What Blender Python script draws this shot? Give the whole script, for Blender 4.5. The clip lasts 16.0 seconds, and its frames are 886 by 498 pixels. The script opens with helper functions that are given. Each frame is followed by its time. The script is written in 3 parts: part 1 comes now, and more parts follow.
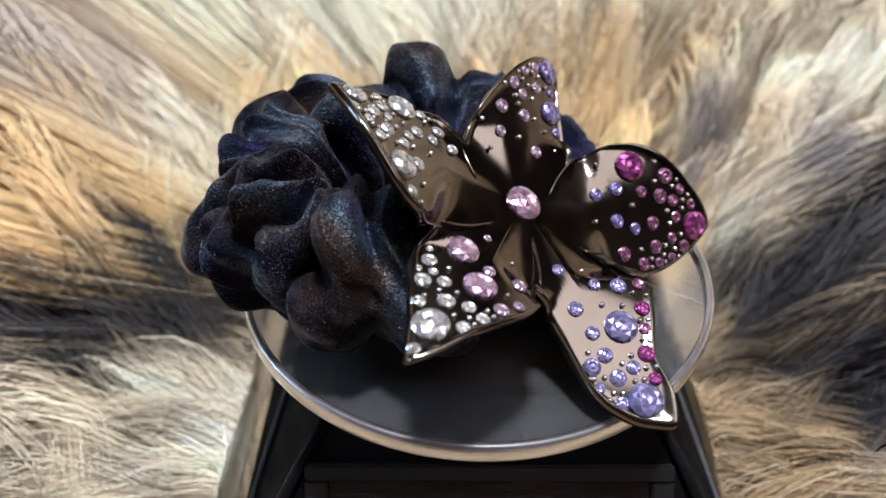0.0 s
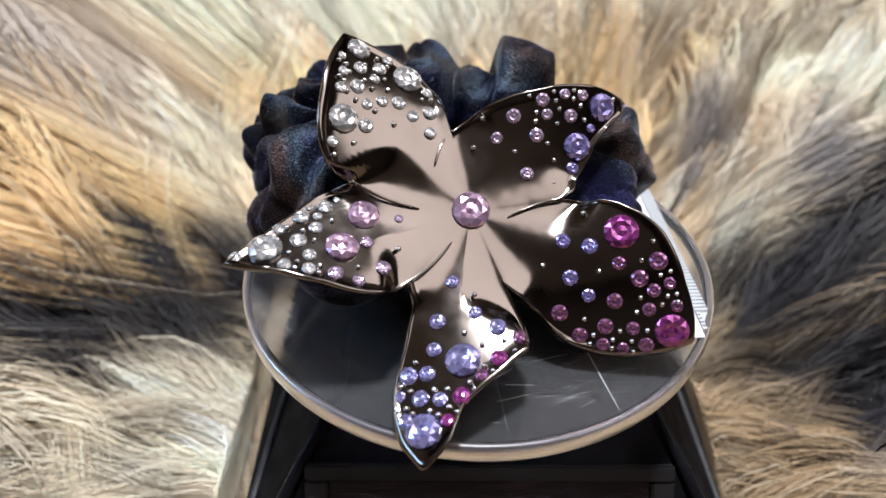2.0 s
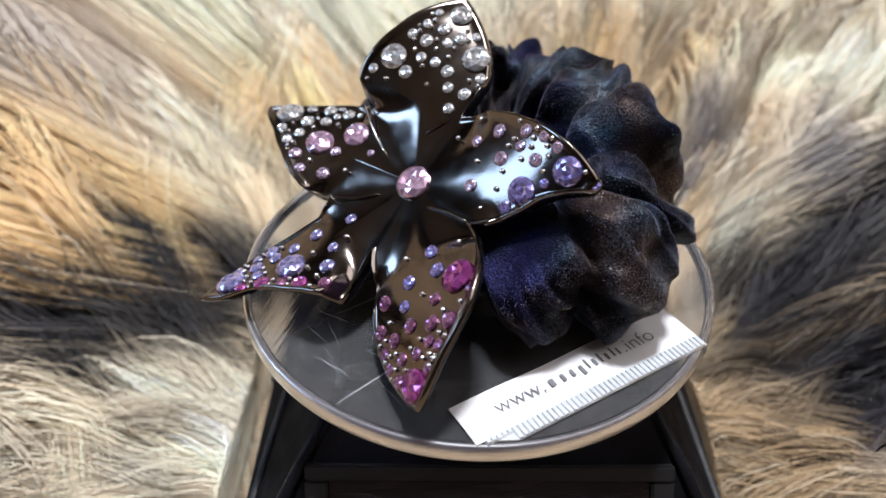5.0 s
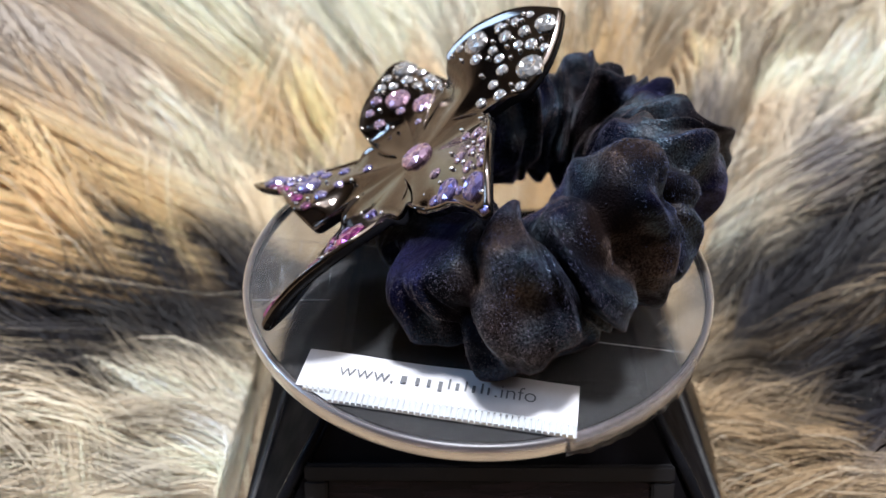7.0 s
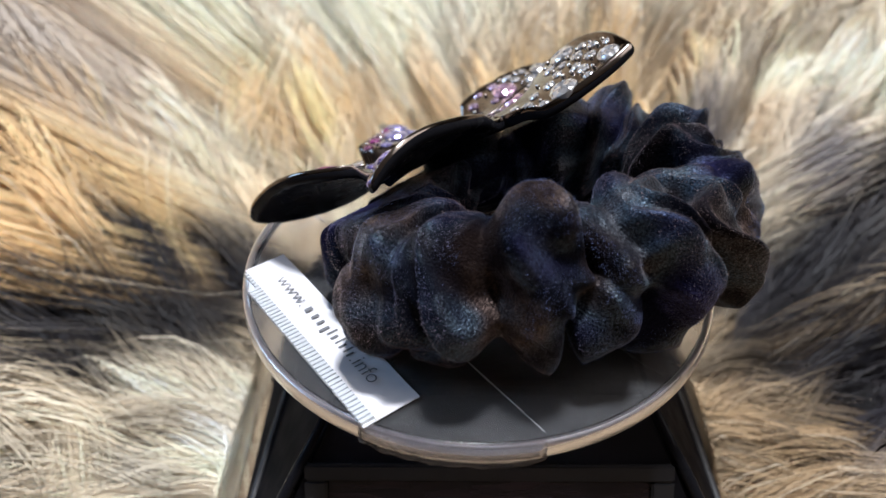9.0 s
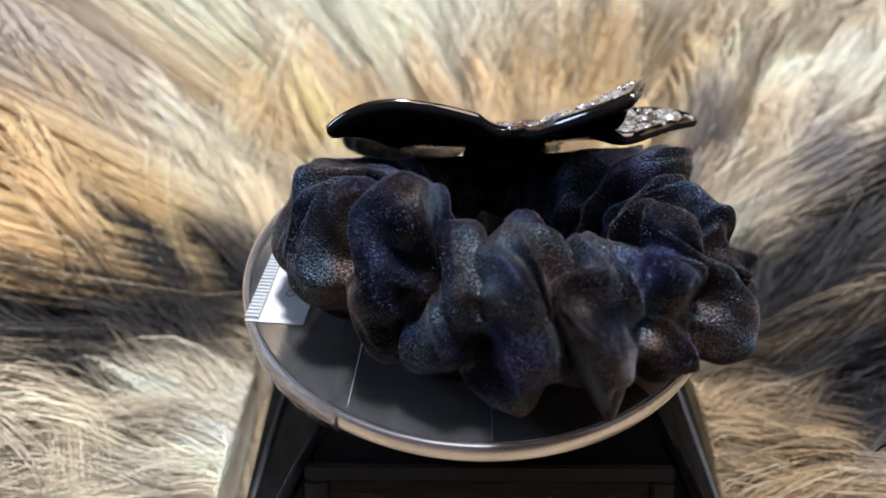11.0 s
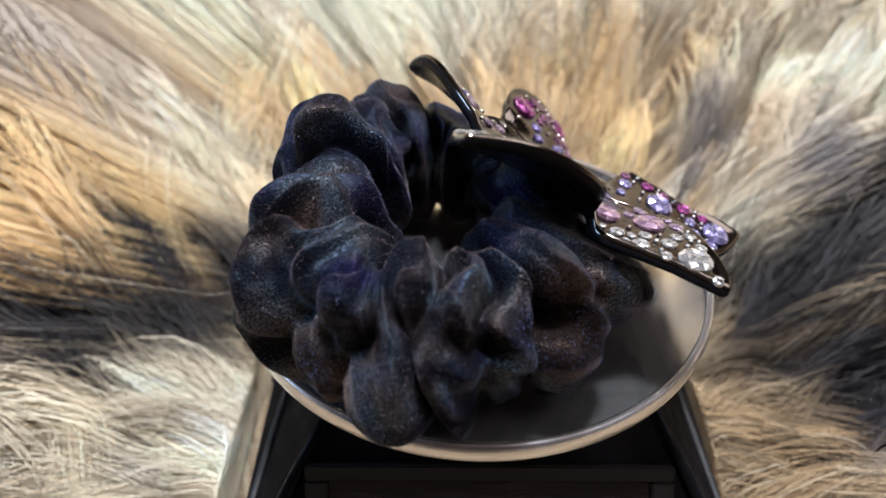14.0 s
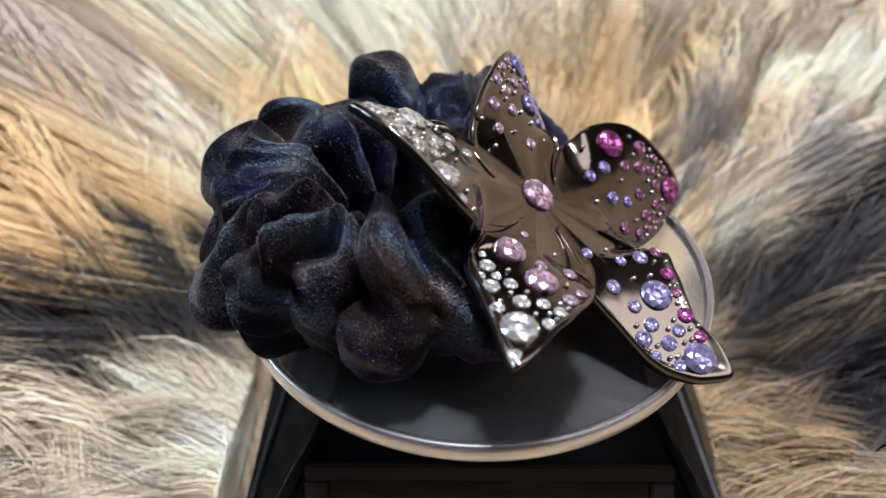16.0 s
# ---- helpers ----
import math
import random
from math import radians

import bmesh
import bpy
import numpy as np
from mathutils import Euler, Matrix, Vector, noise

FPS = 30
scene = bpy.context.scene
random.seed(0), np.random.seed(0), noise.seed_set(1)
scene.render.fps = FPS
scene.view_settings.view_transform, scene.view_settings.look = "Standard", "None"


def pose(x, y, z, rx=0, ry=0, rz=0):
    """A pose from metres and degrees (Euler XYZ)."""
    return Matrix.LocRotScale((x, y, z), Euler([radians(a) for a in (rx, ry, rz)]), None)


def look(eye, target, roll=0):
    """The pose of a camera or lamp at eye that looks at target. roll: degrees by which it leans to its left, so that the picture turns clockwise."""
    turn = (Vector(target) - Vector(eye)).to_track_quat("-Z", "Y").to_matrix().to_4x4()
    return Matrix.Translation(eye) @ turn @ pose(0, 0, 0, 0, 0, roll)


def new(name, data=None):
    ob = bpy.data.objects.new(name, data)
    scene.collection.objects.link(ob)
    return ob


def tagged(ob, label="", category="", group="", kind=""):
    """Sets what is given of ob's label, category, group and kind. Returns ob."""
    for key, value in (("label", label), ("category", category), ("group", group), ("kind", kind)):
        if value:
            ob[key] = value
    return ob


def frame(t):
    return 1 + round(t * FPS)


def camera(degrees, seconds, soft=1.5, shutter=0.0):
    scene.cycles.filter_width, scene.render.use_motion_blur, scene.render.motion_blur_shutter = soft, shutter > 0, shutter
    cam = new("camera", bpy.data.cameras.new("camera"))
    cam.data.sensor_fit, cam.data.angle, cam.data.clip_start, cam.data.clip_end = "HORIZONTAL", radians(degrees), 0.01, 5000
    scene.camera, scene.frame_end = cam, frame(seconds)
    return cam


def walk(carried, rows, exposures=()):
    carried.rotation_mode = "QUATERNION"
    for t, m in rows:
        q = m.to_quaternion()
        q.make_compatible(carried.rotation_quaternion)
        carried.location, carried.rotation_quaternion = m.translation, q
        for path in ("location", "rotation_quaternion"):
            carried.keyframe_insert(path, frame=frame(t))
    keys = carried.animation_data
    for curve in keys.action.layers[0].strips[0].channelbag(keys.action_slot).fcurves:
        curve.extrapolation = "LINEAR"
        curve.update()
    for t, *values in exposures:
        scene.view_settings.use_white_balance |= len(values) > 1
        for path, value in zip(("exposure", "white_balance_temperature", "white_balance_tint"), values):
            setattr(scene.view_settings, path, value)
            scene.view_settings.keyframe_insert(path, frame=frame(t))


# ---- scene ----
cam = camera(59.45, 16.0)
cam.data.dof.use_dof, cam.data.dof.focus_distance, cam.data.dof.aperture_fstop = True, 0.118, 16
EYE = pose(-0.00545, -0.108, 0.0887, 51.62, 0, 0.3)
walk(cam, [(0, EYE), (16.0, EYE)], exposures=[(0, 0.0, 5700, 10), (16.0, 0.0, 5700, 10)])

# light: a dim warm room, a white lamp overhead, a window to one side
world = bpy.data.worlds.new("room_world")
scene.world = world
world.use_nodes = True
world.node_tree.nodes["Background"].inputs[0].default_value = (1, 0.92, 0.82, 1)
world.node_tree.nodes["Background"].inputs[1].default_value = 0.05


def area(name, at, to, size, watts, colour):
    data = bpy.data.lights.new(name, "AREA")
    data.shape, data.size, data.size_y, data.energy, data.color = "ELLIPSE" if name == "ceiling_glow" else "RECTANGLE", size[0], size[1], watts, colour
    ob = new(name, data)
    ob.matrix_world = look(at, to)
    return ob


area("ceiling_lamp", (0.02, 0.2, 1.45), (0, 0, 0), (0.2, 0.16), 38, (1, 0.96, 0.9))
# added warm panel, no real lamp: stands in for the glow of the lit ceiling
area("ceiling_glow", (0.7, -0.1, 1.25), (0, 0, 0), (1.0, 0.95), 8.0, (1, 0.88, 0.77))
area("window_light", (-1.45, 0.05, 0.9), (0, 0, 0), (0.45, 0.6), 9.0, (0.5, 0.72, 1.0))

# ---- materials ----


def mat(name, colour, rough=0.5, metal=0.0):
    m = bpy.data.materials.new(name)
    m.use_nodes = True
    b = m.node_tree.nodes["Principled BSDF"]
    b.inputs["Base Color"].default_value = (*colour, 1)
    b.inputs["Roughness"].default_value = rough
    b.inputs["Metallic"].default_value = metal
    return m, m.node_tree.nodes, m.node_tree.links, b


def noise_node(m, scale, detail=4.0, stretch=(1, 1, 1), coords="Object"):
    n, l = m.node_tree.nodes, m.node_tree.links
    tc, mp, nz = n.new("ShaderNodeTexCoord"), n.new("ShaderNodeMapping"), n.new("ShaderNodeTexNoise")
    mp.inputs["Scale"].default_value = stretch
    nz.inputs["Scale"].default_value, nz.inputs["Detail"].default_value = scale, detail
    l.new(tc.outputs[coords], mp.inputs["Vector"])
    l.new(mp.outputs[0], nz.inputs["Vector"])
    return nz.outputs["Fac"]


def ramp(m, fac, stops):
    n = m.node_tree.nodes.new("ShaderNodeValToRGB")
    e = n.color_ramp.elements
    while len(e) < len(stops):
        e.new(0.5)
    for k, (p, c) in zip(e, stops):
        k.position, k.color = p, (*c, 1)
    m.node_tree.links.new(fac, n.inputs[0])
    return n.outputs[0]


def bump(m, b, fac, strength, distance):
    n = m.node_tree.nodes.new("ShaderNodeBump")
    n.inputs["Strength"].default_value, n.inputs["Distance"].default_value = strength, distance
    m.node_tree.links.new(fac, n.inputs["Height"])
    m.node_tree.links.new(n.outputs[0], b.inputs["Normal"])


def g3(v):
    return (v, v, v)


# fur: colour of each hair comes with the hair
FUR, n_, l_, b_ = mat("fur", (0.4, 0.28, 0.15), 0.55)
at_ = n_.new("ShaderNodeAttribute")
at_.attribute_name = "hair"
l_.new(at_.outputs["Color"], b_.inputs["Base Color"])
b_.inputs["Specular IOR Level"].default_value = 0.25

HIDE, n_, l_, b_ = mat("fur_backing", (0.2, 0.13, 0.07), 0.9)
l_.new(ramp(HIDE, noise_node(HIDE, 40), [(0.3, (0.1, 0.07, 0.045)), (0.7, (0.34, 0.24, 0.14))]), b_.inputs["Base Color"])

BLACK, n_, l_, b_ = mat("black_plastic", (0.008, 0.008, 0.01), 0.16)
b_.inputs["Specular IOR Level"].default_value, b_.inputs["IOR"].default_value = 0.3, 1.18
l_.new(ramp(BLACK, noise_node(BLACK, 260, 6), [(0.35, g3(0.16)), (0.7, g3(0.34))]), b_.inputs["Roughness"])
bump(BLACK, b_, noise_node(BLACK, 60, 2), 0.05, 0.001)

HOUSING, n_, l_, b_ = mat("black_housing", (0.008, 0.0075, 0.009), 0.4)
b_.inputs["Specular IOR Level"].default_value, b_.inputs["IOR"].default_value = 0.05, 1.2
l_.new(ramp(HOUSING, noise_node(HOUSING, 200, 6), [(0.35, g3(0.5)), (0.7, g3(0.66))]), b_.inputs["Roughness"])

FRAME_GREY = mat("dark_grey_plastic", (0.016, 0.0155, 0.017), 0.25)[0]
MATT, n_, l_, b_ = mat("matt_black_plastic", (0.012, 0.011, 0.012), 0.6)
l_.new(ramp(MATT, noise_node(MATT, 240, 5), [(0.35, g3(0.5)), (0.7, g3(0.7))]), b_.inputs["Roughness"])

CELL, n_, l_, b_ = mat("solar_cell", (0.014, 0.01, 0.014), 0.22)
l_.new(ramp(CELL, noise_node(CELL, 90, 3, (1, 8, 1)), [(0.3, (0.006, 0.005, 0.008)), (0.7, (0.025, 0.016, 0.02))]), b_.inputs["Base Color"])

CLEAR, n_, l_, b_ = mat("clear_acrylic", (0.93, 0.93, 0.96), 0.03)
b_.inputs["Transmission Weight"].default_value, b_.inputs["IOR"].default_value = 0.965, 1.47
l_.new(ramp(CLEAR, noise_node(CLEAR, 70, 8, (1, 6, 1)), [(0.4, g3(0.02)), (0.75, g3(0.2))]), b_.inputs["Roughness"])
bump(CLEAR, b_, noise_node(CLEAR, 120, 5, (1, 14, 1)), 0.04, 0.0006)

RIM, n_, l_, b_ = mat("acrylic_edge", (0.62, 0.58, 0.62), 0.3)
b_.inputs["Transmission Weight"].default_value = 0.93
l_.new(ramp(RIM, noise_node(RIM, 300, 4), [(0.3, (0.70, 0.66, 0.74)), (0.7, (0.84, 0.79, 0.86))]), b_.inputs["Base Color"])

VELVET, n_, l_, b_ = mat("velvet", (0.004, 0.004, 0.008), 0.42)
hue_ = noise_node(VELVET, 60, 2)
tint_ = ramp(VELVET, hue_, [(0.34, (0.30, 0.30, 1.0)), (0.5, (0.55, 0.78, 1.0)), (0.64, (1.0, 0.72, 0.62))])
l_.new(tint_, b_.inputs["Sheen Tint"])
l_.new(tint_, b_.inputs["Specular Tint"])
# the pile is brushed this way and that, and glints hair by hair
brush_ = ramp(VELVET, noise_node(VELVET, 95, 3, (1, 1, 1.6)), [(0.42, g3(0.06)), (0.60, g3(1.0))])
glint_ = ramp(VELVET, noise_node(VELVET, 2800, 2), [(0.38, g3(0.16)), (0.66, g3(1.0))])
mix_ = n_.new("ShaderNodeMath")
mix_.operation = "MULTIPLY"
l_.new(brush_, mix_.inputs[0])
l_.new(glint_, mix_.inputs[1])
l_.new(mix_.outputs[0], b_.inputs["Specular IOR Level"])
soft_ = n_.new("ShaderNodeMath")
soft_.operation = "MULTIPLY"
soft_.inputs[1].default_value = 0.5
l_.new(mix_.outputs[0], soft_.inputs[0])
l_.new(soft_.outputs[0], b_.inputs["Sheen Weight"])
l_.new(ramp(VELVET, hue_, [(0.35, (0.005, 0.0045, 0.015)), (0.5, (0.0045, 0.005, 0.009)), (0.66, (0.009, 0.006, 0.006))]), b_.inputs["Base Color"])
b_.inputs["Sheen Roughness"].default_value, b_.inputs["IOR"].default_value = 0.35, 1.58
bump(VELVET, b_, noise_node(VELVET, 3000, 2), 0.65, 0.0004)

TAPE_FILM, n_, l_, b_ = mat("clear_film", (0.95, 0.94, 0.96), 0.06)
b_.inputs["Transmission Weight"].default_value, b_.inputs["IOR"].default_value = 0.98, 1.2
bump(TAPE_FILM, b_, noise_node(TAPE_FILM, 500, 3), 0.15, 0.0003)

PAPER, n_, l_, b_ = mat("paper", (0.8, 0.79, 0.8), 0.6)
l_.new(ramp(PAPER, noise_node(PAPER, 300, 5), [(0.3, (0.62, 0.60, 0.62)), (0.7, (0.71, 0.69, 0.71))]), b_.inputs["Base Color"])
INK = mat("ink", (0.13, 0.13, 0.14), 0.6)[0]
RIBBED, n_, l_, b_ = mat("ribbed_plastic", (0.75, 0.77, 0.8), 0.2)
b_.inputs["Transmission Weight"].default_value = 0.4

GUN, n_, l_, b_ = mat("gunmetal", (0.2, 0.175, 0.165), 0.09, 1.0)
l_.new(ramp(GUN, noise_node(GUN, 320, 5), [(0.35, g3(0.11)), (0.7, g3(0.17))]), b_.inputs["Roughness"])
l_.new(ramp(GUN, noise_node(GUN, 80, 3), [(0.3, (0.155, 0.13, 0.115)), (0.7, (0.195, 0.165, 0.147))]), b_.inputs["Base Color"])
bump(GUN, b_, noise_node(GUN, 110, 2), 0.12, 0.0012)
SILVER = mat("silver_bead", (0.75, 0.73, 0.72), 0.14, 1.0)[0]


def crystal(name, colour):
    """Foil-backed glass: inner reflections are painted as a random base tone on each facet."""
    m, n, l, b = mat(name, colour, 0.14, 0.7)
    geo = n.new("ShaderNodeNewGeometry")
    # dim and bright facet tones, colour in place of refracted light
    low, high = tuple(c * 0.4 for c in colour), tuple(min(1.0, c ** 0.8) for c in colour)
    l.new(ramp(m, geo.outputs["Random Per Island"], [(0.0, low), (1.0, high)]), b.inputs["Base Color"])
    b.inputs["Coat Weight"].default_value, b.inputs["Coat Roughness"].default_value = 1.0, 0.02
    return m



STONES = {
    "w": (crystal("crystal_white", (0.82, 0.80, 0.81)), "clear white faceted rhinestone"),
    "p": (crystal("crystal_pink", (0.82, 0.5, 0.74)), "pink faceted rhinestone"),
    "l": (crystal("crystal_lilac", (0.6, 0.42, 0.62)), "pale lilac faceted rhinestone"),
    "v": (crystal("crystal_violet", (0.33, 0.27, 0.72)), "violet faceted rhinestone"),
    "b": (crystal("crystal_tanzanite", (0.42, 0.38, 0.82)), "blue-violet faceted rhinestone"),
    "m": (crystal("crystal_fuchsia", (0.40, 0.05, 0.30)), "deep magenta faceted rhinestone"),
    "u": (crystal("crystal_plum", (0.3, 0.1, 0.24)), "dark plum faceted rhinestone"),
}

WALL, n_, l_, b_ = mat("wall_paint", (0.5, 0.43, 0.36), 0.8)
l_.new(ramp(WALL, noise_node(WALL, 3, 5), [(0.3, (0.085, 0.062, 0.047)), (0.7, (0.12, 0.09, 0.07))]), b_.inputs["Base Color"])

CEILING, n_, l_, b_ = mat("ceiling_paint", (0.8, 0.77, 0.72), 0.9)
l_.new(ramp(CEILING, noise_node(CEILING, 4, 5), [(0.3, (0.74, 0.69, 0.62)), (0.7, (0.8, 0.75, 0.69))]), b_.inputs["Base Color"])

# ---- mesh helpers ----


def part(name, bm, material, parent=None, label="", smooth=False):
    me = bpy.data.meshes.new(name)
    bm.to_mesh(me)
    bm.free()
    for m in material if isinstance(material, list) else [material]:
        me.materials.append(m)
    if smooth:
        me.polygons.foreach_set("use_smooth", [True] * len(me.polygons))
    ob = new(name, me)
    ob.parent = parent
    if label:
        tagged(ob, label)
    return ob


def box(size, at=(0, 0, 0), bevel=0.0):
    bm = bmesh.new()
    bmesh.ops.create_cube(bm, size=1)
    for v in bm.verts:
        v.co = Vector((v.co.x * size[0] + at[0], v.co.y * size[1] + at[1], v.co.z * size[2] + at[2]))
    if bevel:
        bmesh.ops.bevel(bm, geom=bm.edges[:], offset=bevel, segments=2, affect="EDGES")
    return bm


def tube(path, radius, sides=8):
    bm = bmesh.new()
    rings = []
    for i, p in enumerate(path):
        d = (path[min(i + 1, len(path) - 1)] - path[max(i - 1, 0)]).normalized()
        a = d.orthogonal().normalized()
        c = d.cross(a)
        r = radius * (0.45 if i in (0, len(path) - 1) else 1)
        rings.append([bm.verts.new(p + r * (math.cos(2 * math.pi * k / sides) * a + math.sin(2 * math.pi * k / sides) * c)) for k in range(sides)])
    for q, w in zip(rings, rings[1:]):
        for k in range(sides):
            bm.faces.new((q[k], q[(k + 1) % sides], w[(k + 1) % sides], w[k]))
    bm.faces.new(rings[0][::-1])
    bm.faces.new(rings[-1])
    return bm


# ---- the room round the display ----
for name, size, at in (("wall_north", (4.2, 0.1, 2.6), (0, 2.05, 0.7)), ("wall_south", (4.2, 0.1, 2.6), (0, -2.05, 0.7)),
                       ("wall_east", (0.1, 4.0, 2.6), (2.05, 0, 0.7)), ("wall_west", (0.1, 4.0, 2.6), (-2.05, 0, 0.7)),
                       ("ceiling", (4.2, 4.2, 0.1), (0, 0, 1.95))):
    tagged(part(name, box(size, at), CEILING if name == "ceiling" else WALL), "plain pale painted ceiling" if name == "ceiling" else "plain dark brown painted wall", "ceiling" if name == "ceiling" else "wall", kind="structure")

# ---- the fur throw: a hollow of backing cloth round the stand, covered with long hair ----


def smooth01(v):
    v = np.clip(v, 0, 1)
    return v * v * (3 - 2 * v)


def fur_height(x, y):
    r = np.hypot(x * 0.85, y)
    rise = np.minimum(0.25, 1.2 * np.maximum(0, r - 0.065) ** 1.25)
    return -0.06 + smooth01((y + 0.05) / 0.1) * rise


axis = np.concatenate([np.linspace(-2, -0.42, 12), np.linspace(-0.4, 0.4, 81), np.linspace(0.42, 2, 12)])
gx, gy = np.meshgrid(axis, axis)
verts = np.stack([gx, gy, fur_height(gx, gy)], -1).reshape(-1, 3)
k = len(axis)
quads = [(j * k + i, j * k + i + 1, (j + 1) * k + i + 1, (j + 1) * k + i) for j in range(k - 1) for i in range(k - 1)]
me = bpy.data.meshes.new("ground")
me.from_pydata(verts.tolist(), [], quads)
me.materials.append(HIDE)
me.polygons.foreach_set("use_smooth", [True] * len(quads))
tagged(new("ground", me), "brown backing of a long-haired fur throw", "fur throw", kind="structure")

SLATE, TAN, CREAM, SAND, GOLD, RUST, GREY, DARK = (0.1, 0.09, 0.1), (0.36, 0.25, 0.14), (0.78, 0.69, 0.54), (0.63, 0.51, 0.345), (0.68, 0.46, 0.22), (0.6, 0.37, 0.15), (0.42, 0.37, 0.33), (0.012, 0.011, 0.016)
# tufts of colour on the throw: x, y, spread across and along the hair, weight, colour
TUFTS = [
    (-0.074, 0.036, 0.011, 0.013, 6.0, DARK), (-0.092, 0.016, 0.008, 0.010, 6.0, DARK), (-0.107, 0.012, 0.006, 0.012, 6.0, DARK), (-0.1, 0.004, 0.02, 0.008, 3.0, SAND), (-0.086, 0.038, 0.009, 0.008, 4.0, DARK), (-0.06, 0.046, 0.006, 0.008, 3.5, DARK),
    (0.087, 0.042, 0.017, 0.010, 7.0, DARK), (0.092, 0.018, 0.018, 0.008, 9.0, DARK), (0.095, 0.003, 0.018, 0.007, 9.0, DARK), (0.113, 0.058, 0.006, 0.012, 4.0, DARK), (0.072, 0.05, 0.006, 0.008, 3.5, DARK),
    (0.066, 0.082, 0.006, 0.014, 2.0, SLATE), (0.082, 0.088, 0.010, 0.010, 2.2, TAN), (0.098, 0.076, 0.006, 0.012, 2.0, SLATE), (0.06, 0.125, 0.03, 0.006, 2.0, TAN), (0.03, 0.092, 0.012, 0.006, 1.8, TAN), (-0.02, 0.118, 0.03, 0.006, 1.8, SAND), (-0.125, 0.075, 0.012, 0.012, 2.0, TAN), (0.12, 0.12, 0.02, 0.012, 1.8, SAND), (-0.113, 0.040, 0.012, 0.010, 2.4, RUST), (-0.104, 0.062, 0.02, 0.018, 2.0, GOLD), (-0.046, 0.104, 0.03, 0.010, 1.8, GOLD), (-0.08, 0.085, 0.014, 0.014, 1.6, CREAM),
    (0.045, 0.108, 0.03, 0.010, 1.8, GOLD), (-0.066, 0.000, 0.016, 0.011, 5.0, CREAM), (-0.085, -0.014, 0.03, 0.009, 2.6, CREAM), (-0.06, 0.132, 0.05, 0.014, 2.0, CREAM),
    (0.075, 0.062, 0.007, 0.014, 2.2, CREAM), (0.066, -0.004, 0.012, 0.02, 2.0, TAN), (0.1, -0.012, 0.02, 0.006, 5.0, SLATE), (0.075, -0.014, 0.03, 0.009, 1.8, TAN), (0.103, 0.1, 0.03, 0.02, 1.8, CREAM), (-0.116, 0.098, 0.022, 0.014, 2.2, GREY), (-0.135, 0.12, 0.02, 0.02, 2.0, TAN),
    (0.02, 0.072, 0.04, 0.02, 1.2, GOLD), (-0.035, 0.075, 0.02, 0.015, 1.2, SAND), (0.02, 0.148, 0.06, 0.018, 1.6, CREAM), (0.1, 0.028, 0.03, 0.003, 1.6, TAN),
]


